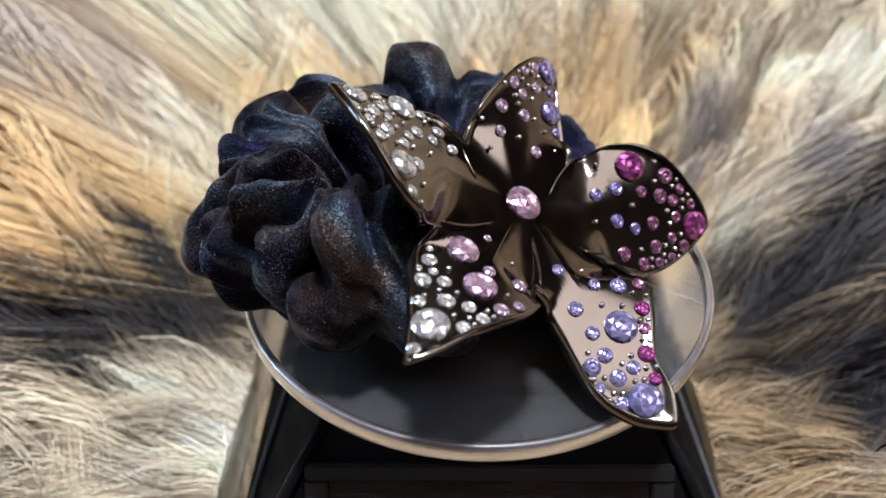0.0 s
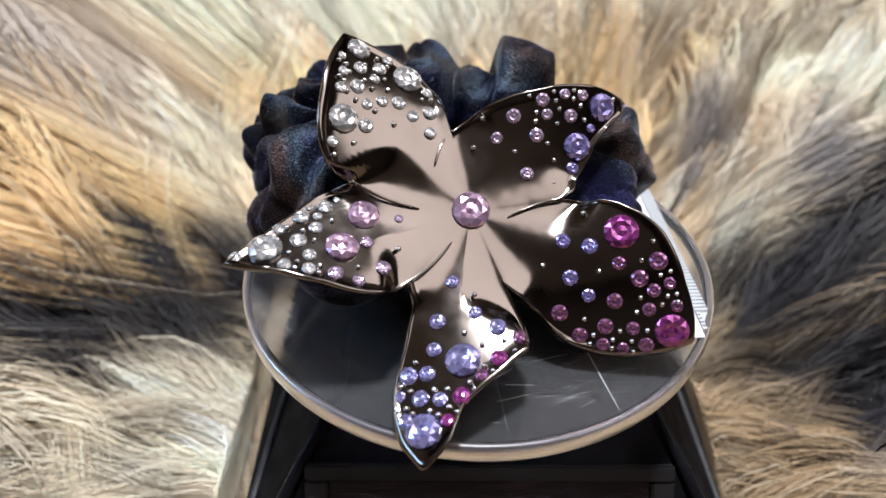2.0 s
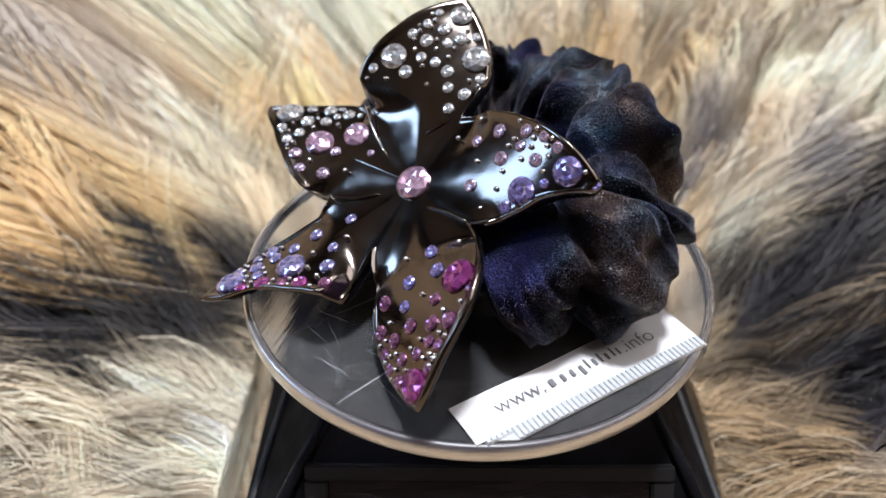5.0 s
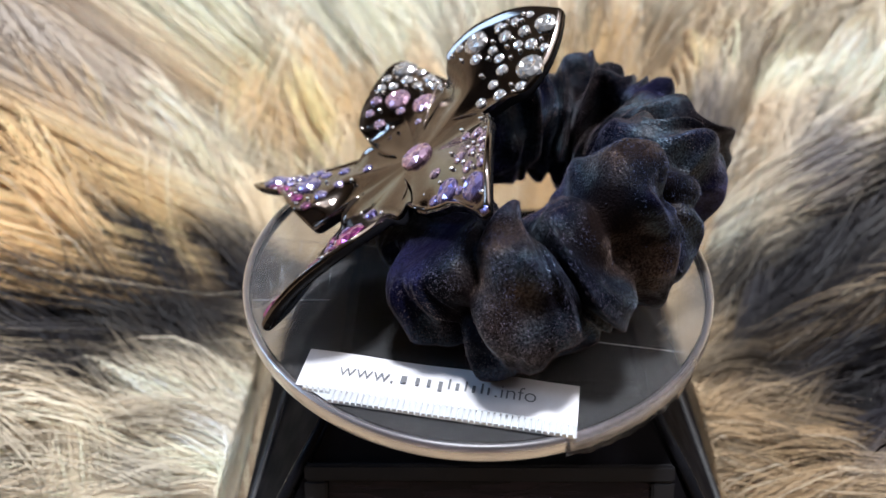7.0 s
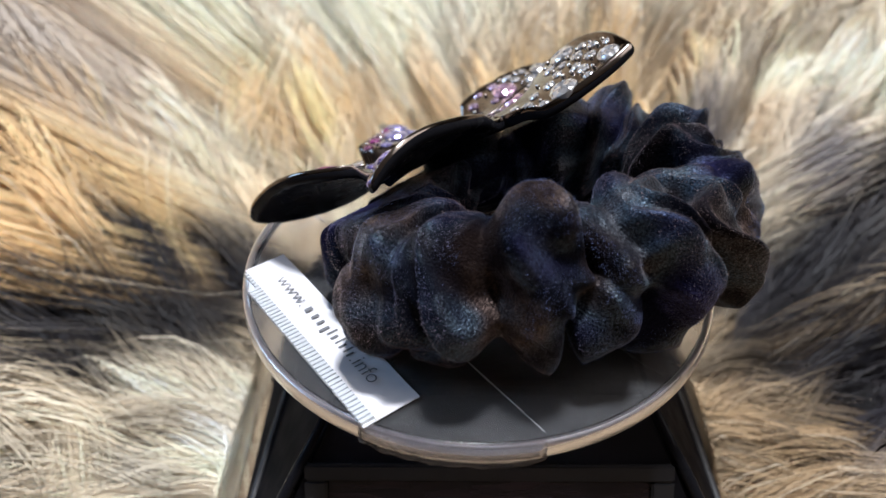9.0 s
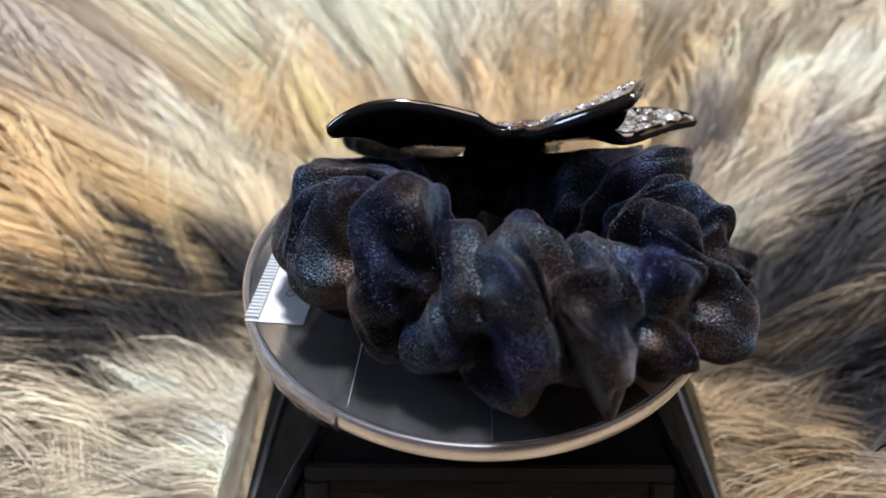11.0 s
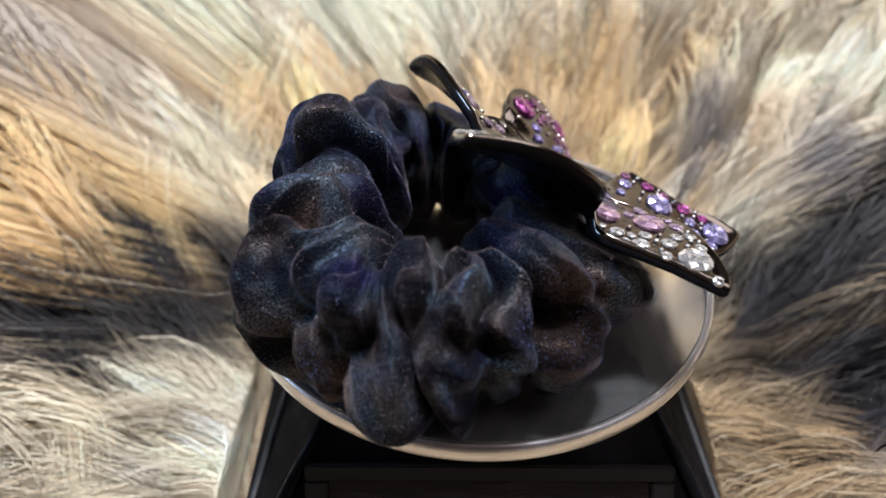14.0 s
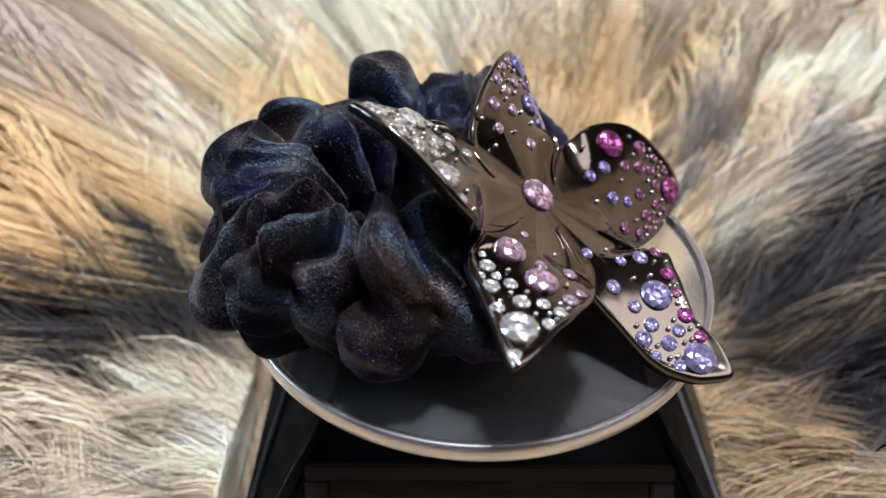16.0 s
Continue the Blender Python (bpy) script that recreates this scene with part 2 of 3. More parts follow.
def fur(count, seed, length, width, lift):
    """Long tapering hairs that lie inwards, down the hollow, in clumps."""
    rng = np.random.RandomState(seed)
    dist = 0.05 + 0.25 * rng.rand(count) ** 1.9
    turn_ = rng.uniform(-0.2, math.pi + 0.2, count)
    x, y = dist * np.cos(turn_) * 1.15, dist * np.sin(turn_)
    keep = (np.abs(x) > 0.052) | (y > 0.052)
    x, y = x[keep], y[keep]
    n = len(x)
    # clumps share a lean and a tip
    clump_n = max(900, n // 130)
    pick = rng.randint(0, n, clump_n)
    cx, cy = x[pick], y[pick]
    cell = {}
    for i, (a, b) in enumerate(zip((cx / 0.008).astype(int), (cy / 0.008).astype(int))):
        cell.setdefault((a, b), []).append(i)
    own = np.full(n, -1)
    for i, (a, b) in enumerate(zip((x / 0.008).astype(int), (y / 0.008).astype(int))):
        best, far = -1, 1e9
        for da in (-1, 0, 1):
            for db in (-1, 0, 1):
                for j in cell.get((a + da, b + db), ()):
                    d = (cx[j] - x[i]) ** 2 + (cy[j] - y[i]) ** 2
                    if d < far:
                        best, far = j, d
        own[i] = max(best, 0)
    wave = 0.5 * np.sin(cx * 55 + 1.3) * np.cos(cy * 48 + 0.4) + 0.3 * np.sin(cx * 130 + cy * 90)
    lean_c = np.arctan2(-(cy + 0.005), -cx) + wave * 0.4 + rng.normal(0, 0.12, clump_n)
    long_c = length * rng.uniform(0.7, 1.25, clump_n)
    lift_c = lift * rng.uniform(0.3, 1.5, clump_n)
    lean = lean_c[own] + rng.normal(0, 0.07, n)
    near = np.clip(np.hypot(x, y) / 0.12, 0.4, 1.15)
    ln, lf = long_c[own] * rng.uniform(0.75, 1.15, n), lift_c[own] * rng.uniform(0.6, 1.4, n) * near
    bend = (rng.normal(0, 0.16, n) + 0.2 * wave[own] + rng.normal(0, 0.55, clump_n)[own]) * near
    steps = 8
    curl, phase = (np.abs(rng.normal(0, 0.28, clump_n))[own] + rng.uniform(0, 0.08, n)) * near, rng.uniform(0, 6.28, clump_n)[own] + rng.normal(0, 0.25, n)
    s = np.linspace(0, 1, steps)
    px_, py_ = np.zeros((n, steps)), np.zeros((n, steps))
    px_[:, 0], py_[:, 0] = x, y
    for j in range(1, steps):
        a = lean + bend * (s[j] - 0.3) + curl * np.sin(phase + 4.5 * s[j])
        px_[:, j] = px_[:, j - 1] + np.cos(a) * ln / (steps - 1)
        py_[:, j] = py_[:, j - 1] + np.sin(a) * ln / (steps - 1)
    pull = 0.72 * s ** 1.3
    tx, ty = cx[own][:, None] + (px_ - x[:, None]), cy[own][:, None] + (py_ - y[:, None])
    px_, py_ = px_ + (tx - px_) * pull, py_ + (ty - py_) * pull
    # hair stays off the stand
    m = np.maximum(np.abs(px_), np.abs(py_))
    push = np.where((m < 0.051) & (py_ > -0.05), 0.051 / np.maximum(m, 1e-4), 1)
    px_, py_ = px_ * push, py_ * push
    pz_ = fur_height(px_, py_) + 0.001 + lf[:, None] * np.sin(np.pi * np.minimum(1, s * 0.92)) ** 0.8
    # colour
    mx = 0.35 * (x + px_[:, -1])[:, None] / 2 + 0.65 * px_ + 0.175 * x[:, None] - 0.175 * px_[:, :1]
    my = 0.35 * (y + py_[:, -1])[:, None] / 2 + 0.65 * py_ + 0.175 * y[:, None] - 0.175 * py_[:, :1]
    mx += (rng.normal(0, 0.004, clump_n)[own] + rng.normal(0, 0.0015, n))[:, None]
    my += (rng.normal(0, 0.004, clump_n)[own] + rng.normal(0, 0.0015, n))[:, None]
    weight = np.full((n, steps), 0.25)
    col = np.ones((n, steps, 1)) * (np.array(SAND) * 0.8 * 0.25)
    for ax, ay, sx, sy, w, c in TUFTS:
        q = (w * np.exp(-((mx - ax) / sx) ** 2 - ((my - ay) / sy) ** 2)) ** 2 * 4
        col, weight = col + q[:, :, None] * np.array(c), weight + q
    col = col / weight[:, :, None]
    tuft = np.where(rng.rand(clump_n) < 0.10, 0.45, 1.0) * rng.uniform(0.58, 1.27, clump_n)
    warm = (np.clip(rng.normal(0.1, 0.35, clump_n), 0, 0.75)[own])[:, None, None]
    lum = col.sum(2, keepdims=True) / 1.44
    col = col * (1 - warm) + np.array([0.62, 0.49, 0.33]) * lum * warm
    tone = tuft[own] * rng.uniform(0.92, 1.08, n)
    fade = 1 + (rng.uniform(0.85, 1.3, n) - 1)[:, None] * s[None]
    # hairs are brown at the root and pale at the tip
    root = np.array([0.60, 0.49, 0.38]) + (np.array([1.18, 1.17, 1.15]) - np.array([0.60, 0.49, 0.38])) * smooth01(s / 0.45)[:, None]
    col = np.clip(col * tone[:, None, None] * fade[:, :, None] * root[None], 0.008, 0.84)
    pale = (rng.rand(n) < 0.07) & (col[:, 3].sum(1) > 0.5)
    col[pale] = col[pale] * 0.4 + np.array(CREAM) * 0.6
    # flat tapering ribbons
    dx, dy = np.gradient(px_, axis=1), np.gradient(py_, axis=1)
    dd = np.maximum(np.hypot(dx, dy), 1e-9)
    roll = rng.uniform(-0.6, 0.6, n)[:, None]
    wd = width * np.clip(np.hypot(x, y) / 0.11, 0.55, 1.3)[:, None] * rng.uniform(0.6, 1.4, n)[:, None] * (1.02 - s ** 2.2)[None]
    ox, oy, oz = -dy / dd * wd * np.cos(roll), dx / dd * wd * np.cos(roll), wd * np.sin(roll)
    left, right = np.stack([px_ + ox, py_ + oy, pz_ + oz], -1), np.stack([px_ - ox, py_ - oy, pz_ - oz], -1)
    v = np.stack([left, right], 2).reshape(-1, 3)
    base = (np.arange(n) * steps * 2)[:, None] + (np.arange(steps - 1) * 2)[None]
    f = np.stack([base, base + 1, base + 3, base + 2], -1).reshape(-1)
    col = np.repeat(col, 2, axis=1).reshape(-1, 3)
    me = bpy.data.meshes.new("fur_hair")
    me.vertices.add(len(v))
    me.vertices.foreach_set("co", v.ravel())
    me.loops.add(len(f))
    me.loops.foreach_set("vertex_index", f)
    me.polygons.add(len(f) // 4)
    me.polygons.foreach_set("loop_start", np.arange(0, len(f), 4))
    me.polygons.foreach_set("use_smooth", np.ones(len(f) // 4, bool))
    me.update(calc_edges=True)
    data = me.attributes.new("hair", "FLOAT_COLOR", "POINT")
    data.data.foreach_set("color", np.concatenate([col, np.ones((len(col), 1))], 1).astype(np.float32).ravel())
    me.materials.append(FUR)
    ob = new("fur_hair", me)
    return tagged(ob, "long tan, cream and black fur hair lying in tufts", "fur", kind="stuff")


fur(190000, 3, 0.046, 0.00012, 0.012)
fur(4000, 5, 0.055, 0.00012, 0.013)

# ---- the turntable ----
stand = tagged(new("display_turntable"), "black glossy plastic display turntable with a clear disc", "turntable")
HALF_TOP, HALF_FOOT, Z_TOP, Z_FOOT, Z_KNEE = 0.0247, 0.047, -0.006, -0.06, -0.045
bm = bmesh.new()
loops = []
for z, h in ((Z_FOOT, HALF_FOOT + 0.0005), (Z_KNEE, HALF_FOOT), (Z_TOP, HALF_TOP)):
    loops.append([bm.verts.new((sx * h + 0.002, sy * h, z)) for sx, sy in ((-1, -1), (1, -1), (1, 1), (-1, 1))])
for q, w in zip(loops, loops[1:]):
    for i in range(4):
        bm.faces.new((q[i], q[(i + 1) % 4], w[(i + 1) % 4], w[i]))
bm.faces.new(loops[0][::-1])
bm.faces.new(loops[-1])
bmesh.ops.bevel(bm, geom=[e for e in bm.edges], offset=0.0014, segments=3, affect="EDGES")
part("base", bm, HOUSING, stand)
for side in (-1, 1):
    strip = [Vector((side * (HALF_TOP + (HALF_FOOT - HALF_TOP) * d) + 0.002, -(HALF_TOP + (HALF_FOOT - HALF_TOP) * d), Z_TOP + (Z_KNEE - Z_TOP) * d)) for d in (0.03, 0.35, 0.7, 0.99)]
    part("edge_strip", tube(strip, 0.0011, 12), BLACK, stand, smooth=True)
# dark bars added on the sloping sides for the streaks mirrored there: one at the rear edge, one before it, and a
# slanting one between
for side in (-1, 1):
    for y0, y1, d0, d1, thick in ((0.86, 0.86, 0.02, 0.98, 0.0013), (0.25, 0.25, 0.02, 0.98, 0.0011), (-0.9, 0.2, 0.98, 0.55, 0.0009)):
        rib = []
        for i in range(5):
            f = i / 4
            y, d = y0 + (y1 - y0) * f, d0 + (d1 - d0) * f
            h = HALF_TOP + (HALF_FOOT - HALF_TOP) * d
            rib.append(Vector((side * (h + 0.0002) + 0.002, y * h, Z_TOP + (Z_KNEE - Z_TOP) * d)))
        part("side_streak", tube(rib, thick, 10), MATT, stand, smooth=True)
# sloping front panel with its frame and cell
SLOPE = math.atan2(Z_TOP - Z_KNEE, HALF_FOOT - HALF_TOP)


def on_front(x, down):
    """A place on the sloping front, so far down from its upper edge."""
    return Vector((x, -HALF_TOP - down * math.cos(SLOPE), Z_TOP - down * math.sin(SLOPE)))


def front_bar(name, x0, x1, d0, d1, proud, material, inset=0.0):
    c = on_front((x0 + x1) / 2, (d0 + d1) / 2)
    bm = box((x1 - x0, d1 - d0, proud), (0, 0, proud / 2 - inset), min(proud, d1 - d0) * 0.25)
    ob = part(name, bm, material, stand)
    ob.matrix_local = Matrix.Translation(c) @ Matrix.Rotation(SLOPE, 4, "X")
    return ob


front_bar("panel_frame", -0.0282, 0.0315, 0.0122, 0.0150, 0.0014, FRAME_GREY)
front_bar("panel_frame", -0.0282, -0.0245, 0.0150, 0.039, 0.0014, FRAME_GREY)
front_bar("panel_frame", 0.0278, 0.0315, 0.0150, 0.039, 0.0014, FRAME_GREY)
front_bar("panel_frame", -0.0282, 0.0315, 0.039, 0.042, 0.0014, FRAME_GREY)
front_bar("solar_cell", -0.0244, 0.0277, 0.0152, 0.0388, 0.0005, CELL)
bm = bmesh.new()
bmesh.ops.create_cone(bm, cap_ends=True, segments=40, radius1=0.009, radius2=0.008, depth=0.0032)
bmesh.ops.translate(bm, verts=bm.verts, vec=(0, 0, -0.0048))
part("spindle", bm, BLACK, stand)

RADIUS = 0.0412
TAPE = (74, 112)


def lathe(profile, n=128):
    bm = bmesh.new()
    rings = [[bm.verts.new((r * math.cos(2 * math.pi * i / n), r * math.sin(2 * math.pi * i / n), z)) for i in range(n)] for r, z in profile]
    for q, w in zip(rings, rings[1:] + rings[:1]):
        for i in range(n):
            bm.faces.new((q[i], q[(i + 1) % n], w[(i + 1) % n], w[i]))
    return bm, rings


bm = bmesh.new()
bmesh.ops.create_cone(bm, cap_ends=True, segments=128, radius1=RADIUS - 0.0013, radius2=RADIUS - 0.0013, depth=0.0016)
disc = part("disc", bm, CLEAR, stand, "clear round acrylic plate with fine scratches")
bm, rings = lathe([(RADIUS - 0.0012, 0.0006), (RADIUS - 0.0009, 0.0010), (RADIUS - 0.0003, 0.0010), (RADIUS, 0.0007), (RADIUS + 0.0001, -0.0017), (RADIUS - 0.0001, -0.0021), (RADIUS - 0.0012, -0.0019)])
rim = part("rim", bm, RIM, disc, "pale frosted clear plastic edge", True)
# thin film seams on the plate
for a, b, film in (((0.0045, 0.0188), (-0.0149, 0.0362), RIBBED), ((0.0289, -0.0255), (-0.032, 0.0230), INK), ((0.027, -0.0045), (0.0378, -0.0112), RIBBED)):
    p, q = Vector((*a, 0.00085)), Vector((*b, 0.00085))
    part("film_seam", tube([p, p.lerp(q, 0.5), q], 0.0001, 6), film, disc)

# fine scratches, most of them one way
scuff = random.Random(21)
for i in range(26):
    a, half_ = radians(58 + scuff.gauss(0, 9)), scuff.uniform(0.0008, 0.0036)
    p = Vector((0.0310 + scuff.gauss(0, 0.006), -0.0143 + scuff.gauss(0, 0.006), 0.00083))
    q = Vector((math.cos(a), math.sin(a), 0)) * half_
    if p.length + half_ > RADIUS - 0.0016:
        continue
    part("scratch", tube([p - q, p + q * 0.2 + Vector((0, 0, 0.00001)), p + q], scuff.uniform(0.00002, 0.00005), 5), RIBBED, disc)
# a strip of clear film stuck over the plate's edge, torn at its ends
bm = bmesh.new()
rng_ = random.Random(9)
edge = []
for i in range(29):
    a = radians(TAPE[0] + (TAPE[1] - TAPE[0]) * i / 28)
    low = 0.0026 + (0.0004 + 0.0004 * rng_.random() if 2 < i < 27 else 0.0)
    col_ = [(RADIUS - 0.0008, 0.00118), (RADIUS + 0.00012, 0.0008), (RADIUS + 0.00028, -0.0012), (RADIUS + 0.0001 + 0.0004 * rng_.random(), -low)]
    edge.append([bm.verts.new((r * math.cos(a), r * math.sin(a), z)) for r, z in col_])
for q, w in zip(edge, edge[1:]):
    for i in range(3):
        bm.faces.new((q[i], w[i], w[i + 1], q[i + 1]))
bmesh.ops.solidify(bm, geom=bm.faces[:], thickness=0.00008)
part("tape", bm, TAPE_FILM, disc, "torn clear adhesive film over the edge", True)

# ---- the label ----
S = 0.0125
label = tagged(new("paper_label"), "white printed paper label with a ribbed edge on the disc", "label")
corner, along = Vector((2.76, 0.39, 0)) * S, (Vector((0.30, 2.65, 0)) - Vector((2.76, 0.39, 0))) * S
LONG = along.length
along.normalize()
across = Vector((-along.y, along.x, 0))
if across.dot(corner) < 0:
    across = -across
TALL = 0.60 * S


def on_label(a, b, z=0.0):
    return corner + along * a + across * b + Vector((0, 0, z))


bm = bmesh.new()
n = 24
lo = [[bm.verts.new(on_label(LONG * i / n, TALL * j, 0.0002 + z + 0.00012 * math.sin(i * 0.5))) for i in range(n + 1)] for z, j in ((0, 0), (0, 1), (0.00022, 1), (0.00022, 0))]
for q, w in zip(lo, lo[1:] + lo[:1]):
    for i in range(n):
        bm.faces.new((q[i], q[i + 1], w[i + 1], w[i]))
part("paper", bm, PAPER, label)
bm = bmesh.new()
ribs = 46
strip = [bm.verts.new(on_label(a, b, z)) for z in (0.00015, 0.00035) for a, b in ((LONG * 0.04, TALL * 1.012), (LONG, TALL * 1.012), (LONG, TALL * 1.3), (LONG * 0.14, TALL * 1.3))]
for q in ((3, 2, 1, 0), (4, 5, 6, 7), (0, 1, 5, 4), (1, 2, 6, 5), (2, 3, 7, 6), (3, 0, 4, 7)):
    bm.faces.new([strip[i] for i in q])
for i in range(ribs):
    a = LONG * (0.04 + 0.96 * i / ribs)
    vs = []
    for z in (0.0002, 0.0009):
        w = 0.00028 if z > 0.0005 else 0.0004
        reach = TALL * (1.30 if 4 < i else 1.1)
        vs.append([bm.verts.new(on_label(a + sx * w, b, z)) for sx, b in ((-1, TALL * 1.01), (1, TALL * 1.01), (1, reach), (-1, reach))])
    for j in range(4):
        bm.faces.new((vs[0][j], vs[0][(j + 1) % 4], vs[1][(j + 1) % 4], vs[1][j]))
    bm.faces.new(vs[1])
part("ribbed_edge", bm, RIBBED, label, "translucent ribbed plastic edge")


def lettering(text, start, height):
    """Letters on the label; gives back where they end."""
    cu = bpy.data.curves.new("lettering", "FONT")
    cu.body, cu.size, cu.offset = text, height, -0.00004
    tmp = bpy.data.objects.new("lettering", cu)
    me = bpy.data.meshes.new_from_object(tmp)
    bpy.data.objects.remove(tmp)
    end = max(v.co.x for v in me.vertices)
    for v in me.vertices:
        v.co = on_label(start + v.co.x, TALL * 0.62 - v.co.y, 0.00062 + v.co.z)
    me.materials.append(INK)
    ob = new("lettering", me)
    ob.parent = label
    return start + end


end = lettering("www.", LONG * 0.135, 0.0037)
# the shop's name stands as plain bars, one for each letter: width, foot and head above the line
at_ = end + 0.0006
for wide, foot, head in ((0.0019, 0, 1), (0.0013, 0, 1), (0.0012, 0, 1), (0.0013, -0.35, 1), (0.0003, 0, 1.4), (0.0012, 0, 1), (0.0003, 0, 1.4), (0.0011, 0, 1), (0.0003, 0, 1.4), (0.0007, 0, 1)):
    bar = part("name_bar", box((max(0.0003, wide * 0.45), 0.0017 * (head - foot) * 0.8, 0.00006), (0, 0, 0)), INK, label)
    bar.matrix_local = Matrix.Translation(on_label(at_ + wide / 2, TALL * 0.62 - 0.0018 * (head + foot) / 2, 0.00062)) @ Matrix.Rotation(math.atan2(along.y, along.x), 4, "Z")
    at_ += wide + 0.0005
lettering(".info", at_ - 0.0001, 0.0037)

# ---- the scrunchie ----
scrunchie = tagged(new("hair_scrunchie"), "dark navy velvet scrunchie with a jewelled metal flower", "scrunchie")


# gathers of the cloth round the loop: where each crease starts on the outer side and where it runs to
# on the inner side (degrees), then the lobe after it: girth, push outwards, height of its middle, lean over its neighbour
GATHERS = [
    (20, 22, 0.72, 0.0, 1.0, 0.0), (56, 50, 0.86, 0.16, 0.95, 0.3), (93, 84, 1.02, 0.16, 0.88, 0.5), (127, 110, 0.94, 0.18, 0.94, -0.5),
    (148, 130, 1.10, -0.20, 1.12, 0.7), (170, 156, 0.82, -0.06, 0.95, -0.4), (186, 181, 1.04, 0.0, 1.02, 0.6), (207, 210, 1.02, 0.12, 0.98, -0.6),
    (227, 243, 0.86, 0.08, 0.92, 0.5), (246, 258, 1.04, 0.12, 0.98, 0.6), (268, 279, 0.98, 0.06, 0.92, -0.7), (288, 299, 0.84, 0.02, 1.0, 0.5),
    (307, 312, 0.96, 0.18, 1.04, -0.5), (328, 325, 0.82, 0.60, 1.18, 0.4), (354, 352, 0.66, 0.14, 1.0, 0.0),
]


def fabric():
    n, k = 620, 160
    count = len(GATHERS)
    girth = [g[2] for g in GATHERS]
    verts = []
    turn_c, turn_s = math.cos(-1.046), math.sin(-1.046)

    def between(values, m, t):
        """A lobe's own value in its middle, shared with the neighbour at a crease."""
        if t < 0.5:
            return values[m - 1] + (values[m] - values[m - 1]) * float(smooth01(0.5 + t))
        return values[m] + (values[(m + 1) % count] - values[m]) * float(smooth01(t - 0.5))

    push, high, lean = [g[3] for g in GATHERS], [g[4] for g in GATHERS], [g[5] for g in GATHERS]
    for i in range(n):
        a0 = 360 * i / n
        for j in range(k):
            b = 2 * math.pi * j / k
            cb, sb = math.cos(b), math.sin(b)
            inner = 0.5 - 0.5 * cb
            wander = 4.5 * math.sin(2 * b + 0.09 * a0) + 3.0 * math.sin(3 * b + 0.23 * a0 + 1) + 5 * noise.noise(Vector((a0 * 0.06, cb * 1.3, sb * 1.3)))
            aa = (a0 + wander * (0.35 + 0.65 * abs(sb))) % 360
            lines = [g[0] + (g[1] - g[0]) * inner for g in GATHERS]
            m = count - 1
            for c in range(count):
                if lines[c] <= aa:
                    m = c
            if aa < lines[0]:
                m = count - 1
            lo_ = lines[m] - (360 if aa < lines[0] else 0)
            hi_ = lines[m + 1] if m + 1 < count else lines[0] + (0 if aa < lines[0] else 360)
            t = min(1.0, max(0.0, (aa - lo_) / (hi_ - lo_)))
            # each lobe swells off centre and lips over the crease on that side
            ts = min(1.0, max(0.0, t + lean[m] * 0.75 * t * (1 - t)))
            puff = math.sin(math.pi * ts) ** 0.7
            ridge = 1 - abs(noise.noise(Vector((aa * 0.06 + 0.9 * sb, cb * 0.8 + 2, sb * 0.8)))) * 2.2
            pleat = 1 - abs(noise.noise(Vector((aa * 0.14 + 1.9 * sb, cb * 0.6 + 4, sb * 0.6)))) * 2.2
            g = between(girth, m, t)
            r = g * (0.52 + 0.48 * puff) + 0.26 * (ridge - 0.6) * g + 0.15 * (pleat - 0.6) * (0.4 + 0.6 * puff)
            r *= 1 + 0.16 * inner * abs(math.sin(math.radians(0.5 * a0 - 10)))
            # a dent rolls the outer lip of every second lobe inwards
            if m % 2 == 0:
                r -= 0.20 * g * math.exp(-((t - 0.5) / 0.20) ** 2 - ((b - 0.55 if b < math.pi else b - 0.55 - 2 * math.pi) / 0.40) ** 2)
            a = math.radians(a0 + 5.0 * lean[m] * puff * (0.3 + 0.7 * (1 - inner)))
            out = between(push, m, t) * (0.45 + 0.55 * cb)
            x = (1.42 + out + 0.92 * r * cb) * math.cos(a)
            y = (2.02 + out + 0.92 * r * cb) * math.sin(a)
            z = between(high, m, t) + 1.06 * r * sb
            x, y = turn_c * x - turn_s * y - 0.941, turn_s * x + turn_c * y + 0.256
            z += -0.062 * x + 0.044 * y
            # the flower's plate presses the cloth down
            d2 = (x - 0.53) ** 2 + (y + 0.75) ** 2 + (z - 1.54) ** 2
            h = ((x - 0.532) * 0.4847 + (y + 0.752) * -0.3139 + (z - 1.539) * 0.8164) + 0.30
            if h > 0 and d2 < 9:
                near = min(1.0, max(0.0, 1 - math.sqrt(d2) / 3) * 2.5) * h
                x, y, z = x - 0.4847 * near, y + 0.3139 * near, z - 0.8164 * near
            verts.append((x * S, y * S, max(0.09, z) * S))
    # the cloth has some stiffness
    grid = np.array(verts).reshape(n, k, 3)
    for _ in range(4):
        grid = 0.5 * grid + 0.125 * sum(np.roll(grid, d, x) for d in (-1, 1) for x in (0, 1))
    # round the hole it is drawn together and its gathers are shallow
    drawn = grid.copy()
    for _ in range(90):
        drawn = 0.5 * drawn + 0.25 * (np.roll(drawn, 1, 0) + np.roll(drawn, -1, 0))
    share = smooth01(0.62 - 0.75 * np.cos(2 * math.pi * np.arange(k) / k))[None, :, None]
    grid = grid * (1 - 0.7 * share) + drawn * 0.7 * share
    verts = grid.reshape(-1, 3).tolist()
    faces = [(i * k + j, i * k + (j + 1) % k, ((i + 1) % n) * k + (j + 1) % k, ((i + 1) % n) * k + j) for i in range(n) for j in range(k)]
    me = bpy.data.meshes.new("fabric")
    me.from_pydata(verts, [], [f[::-1] for f in faces])
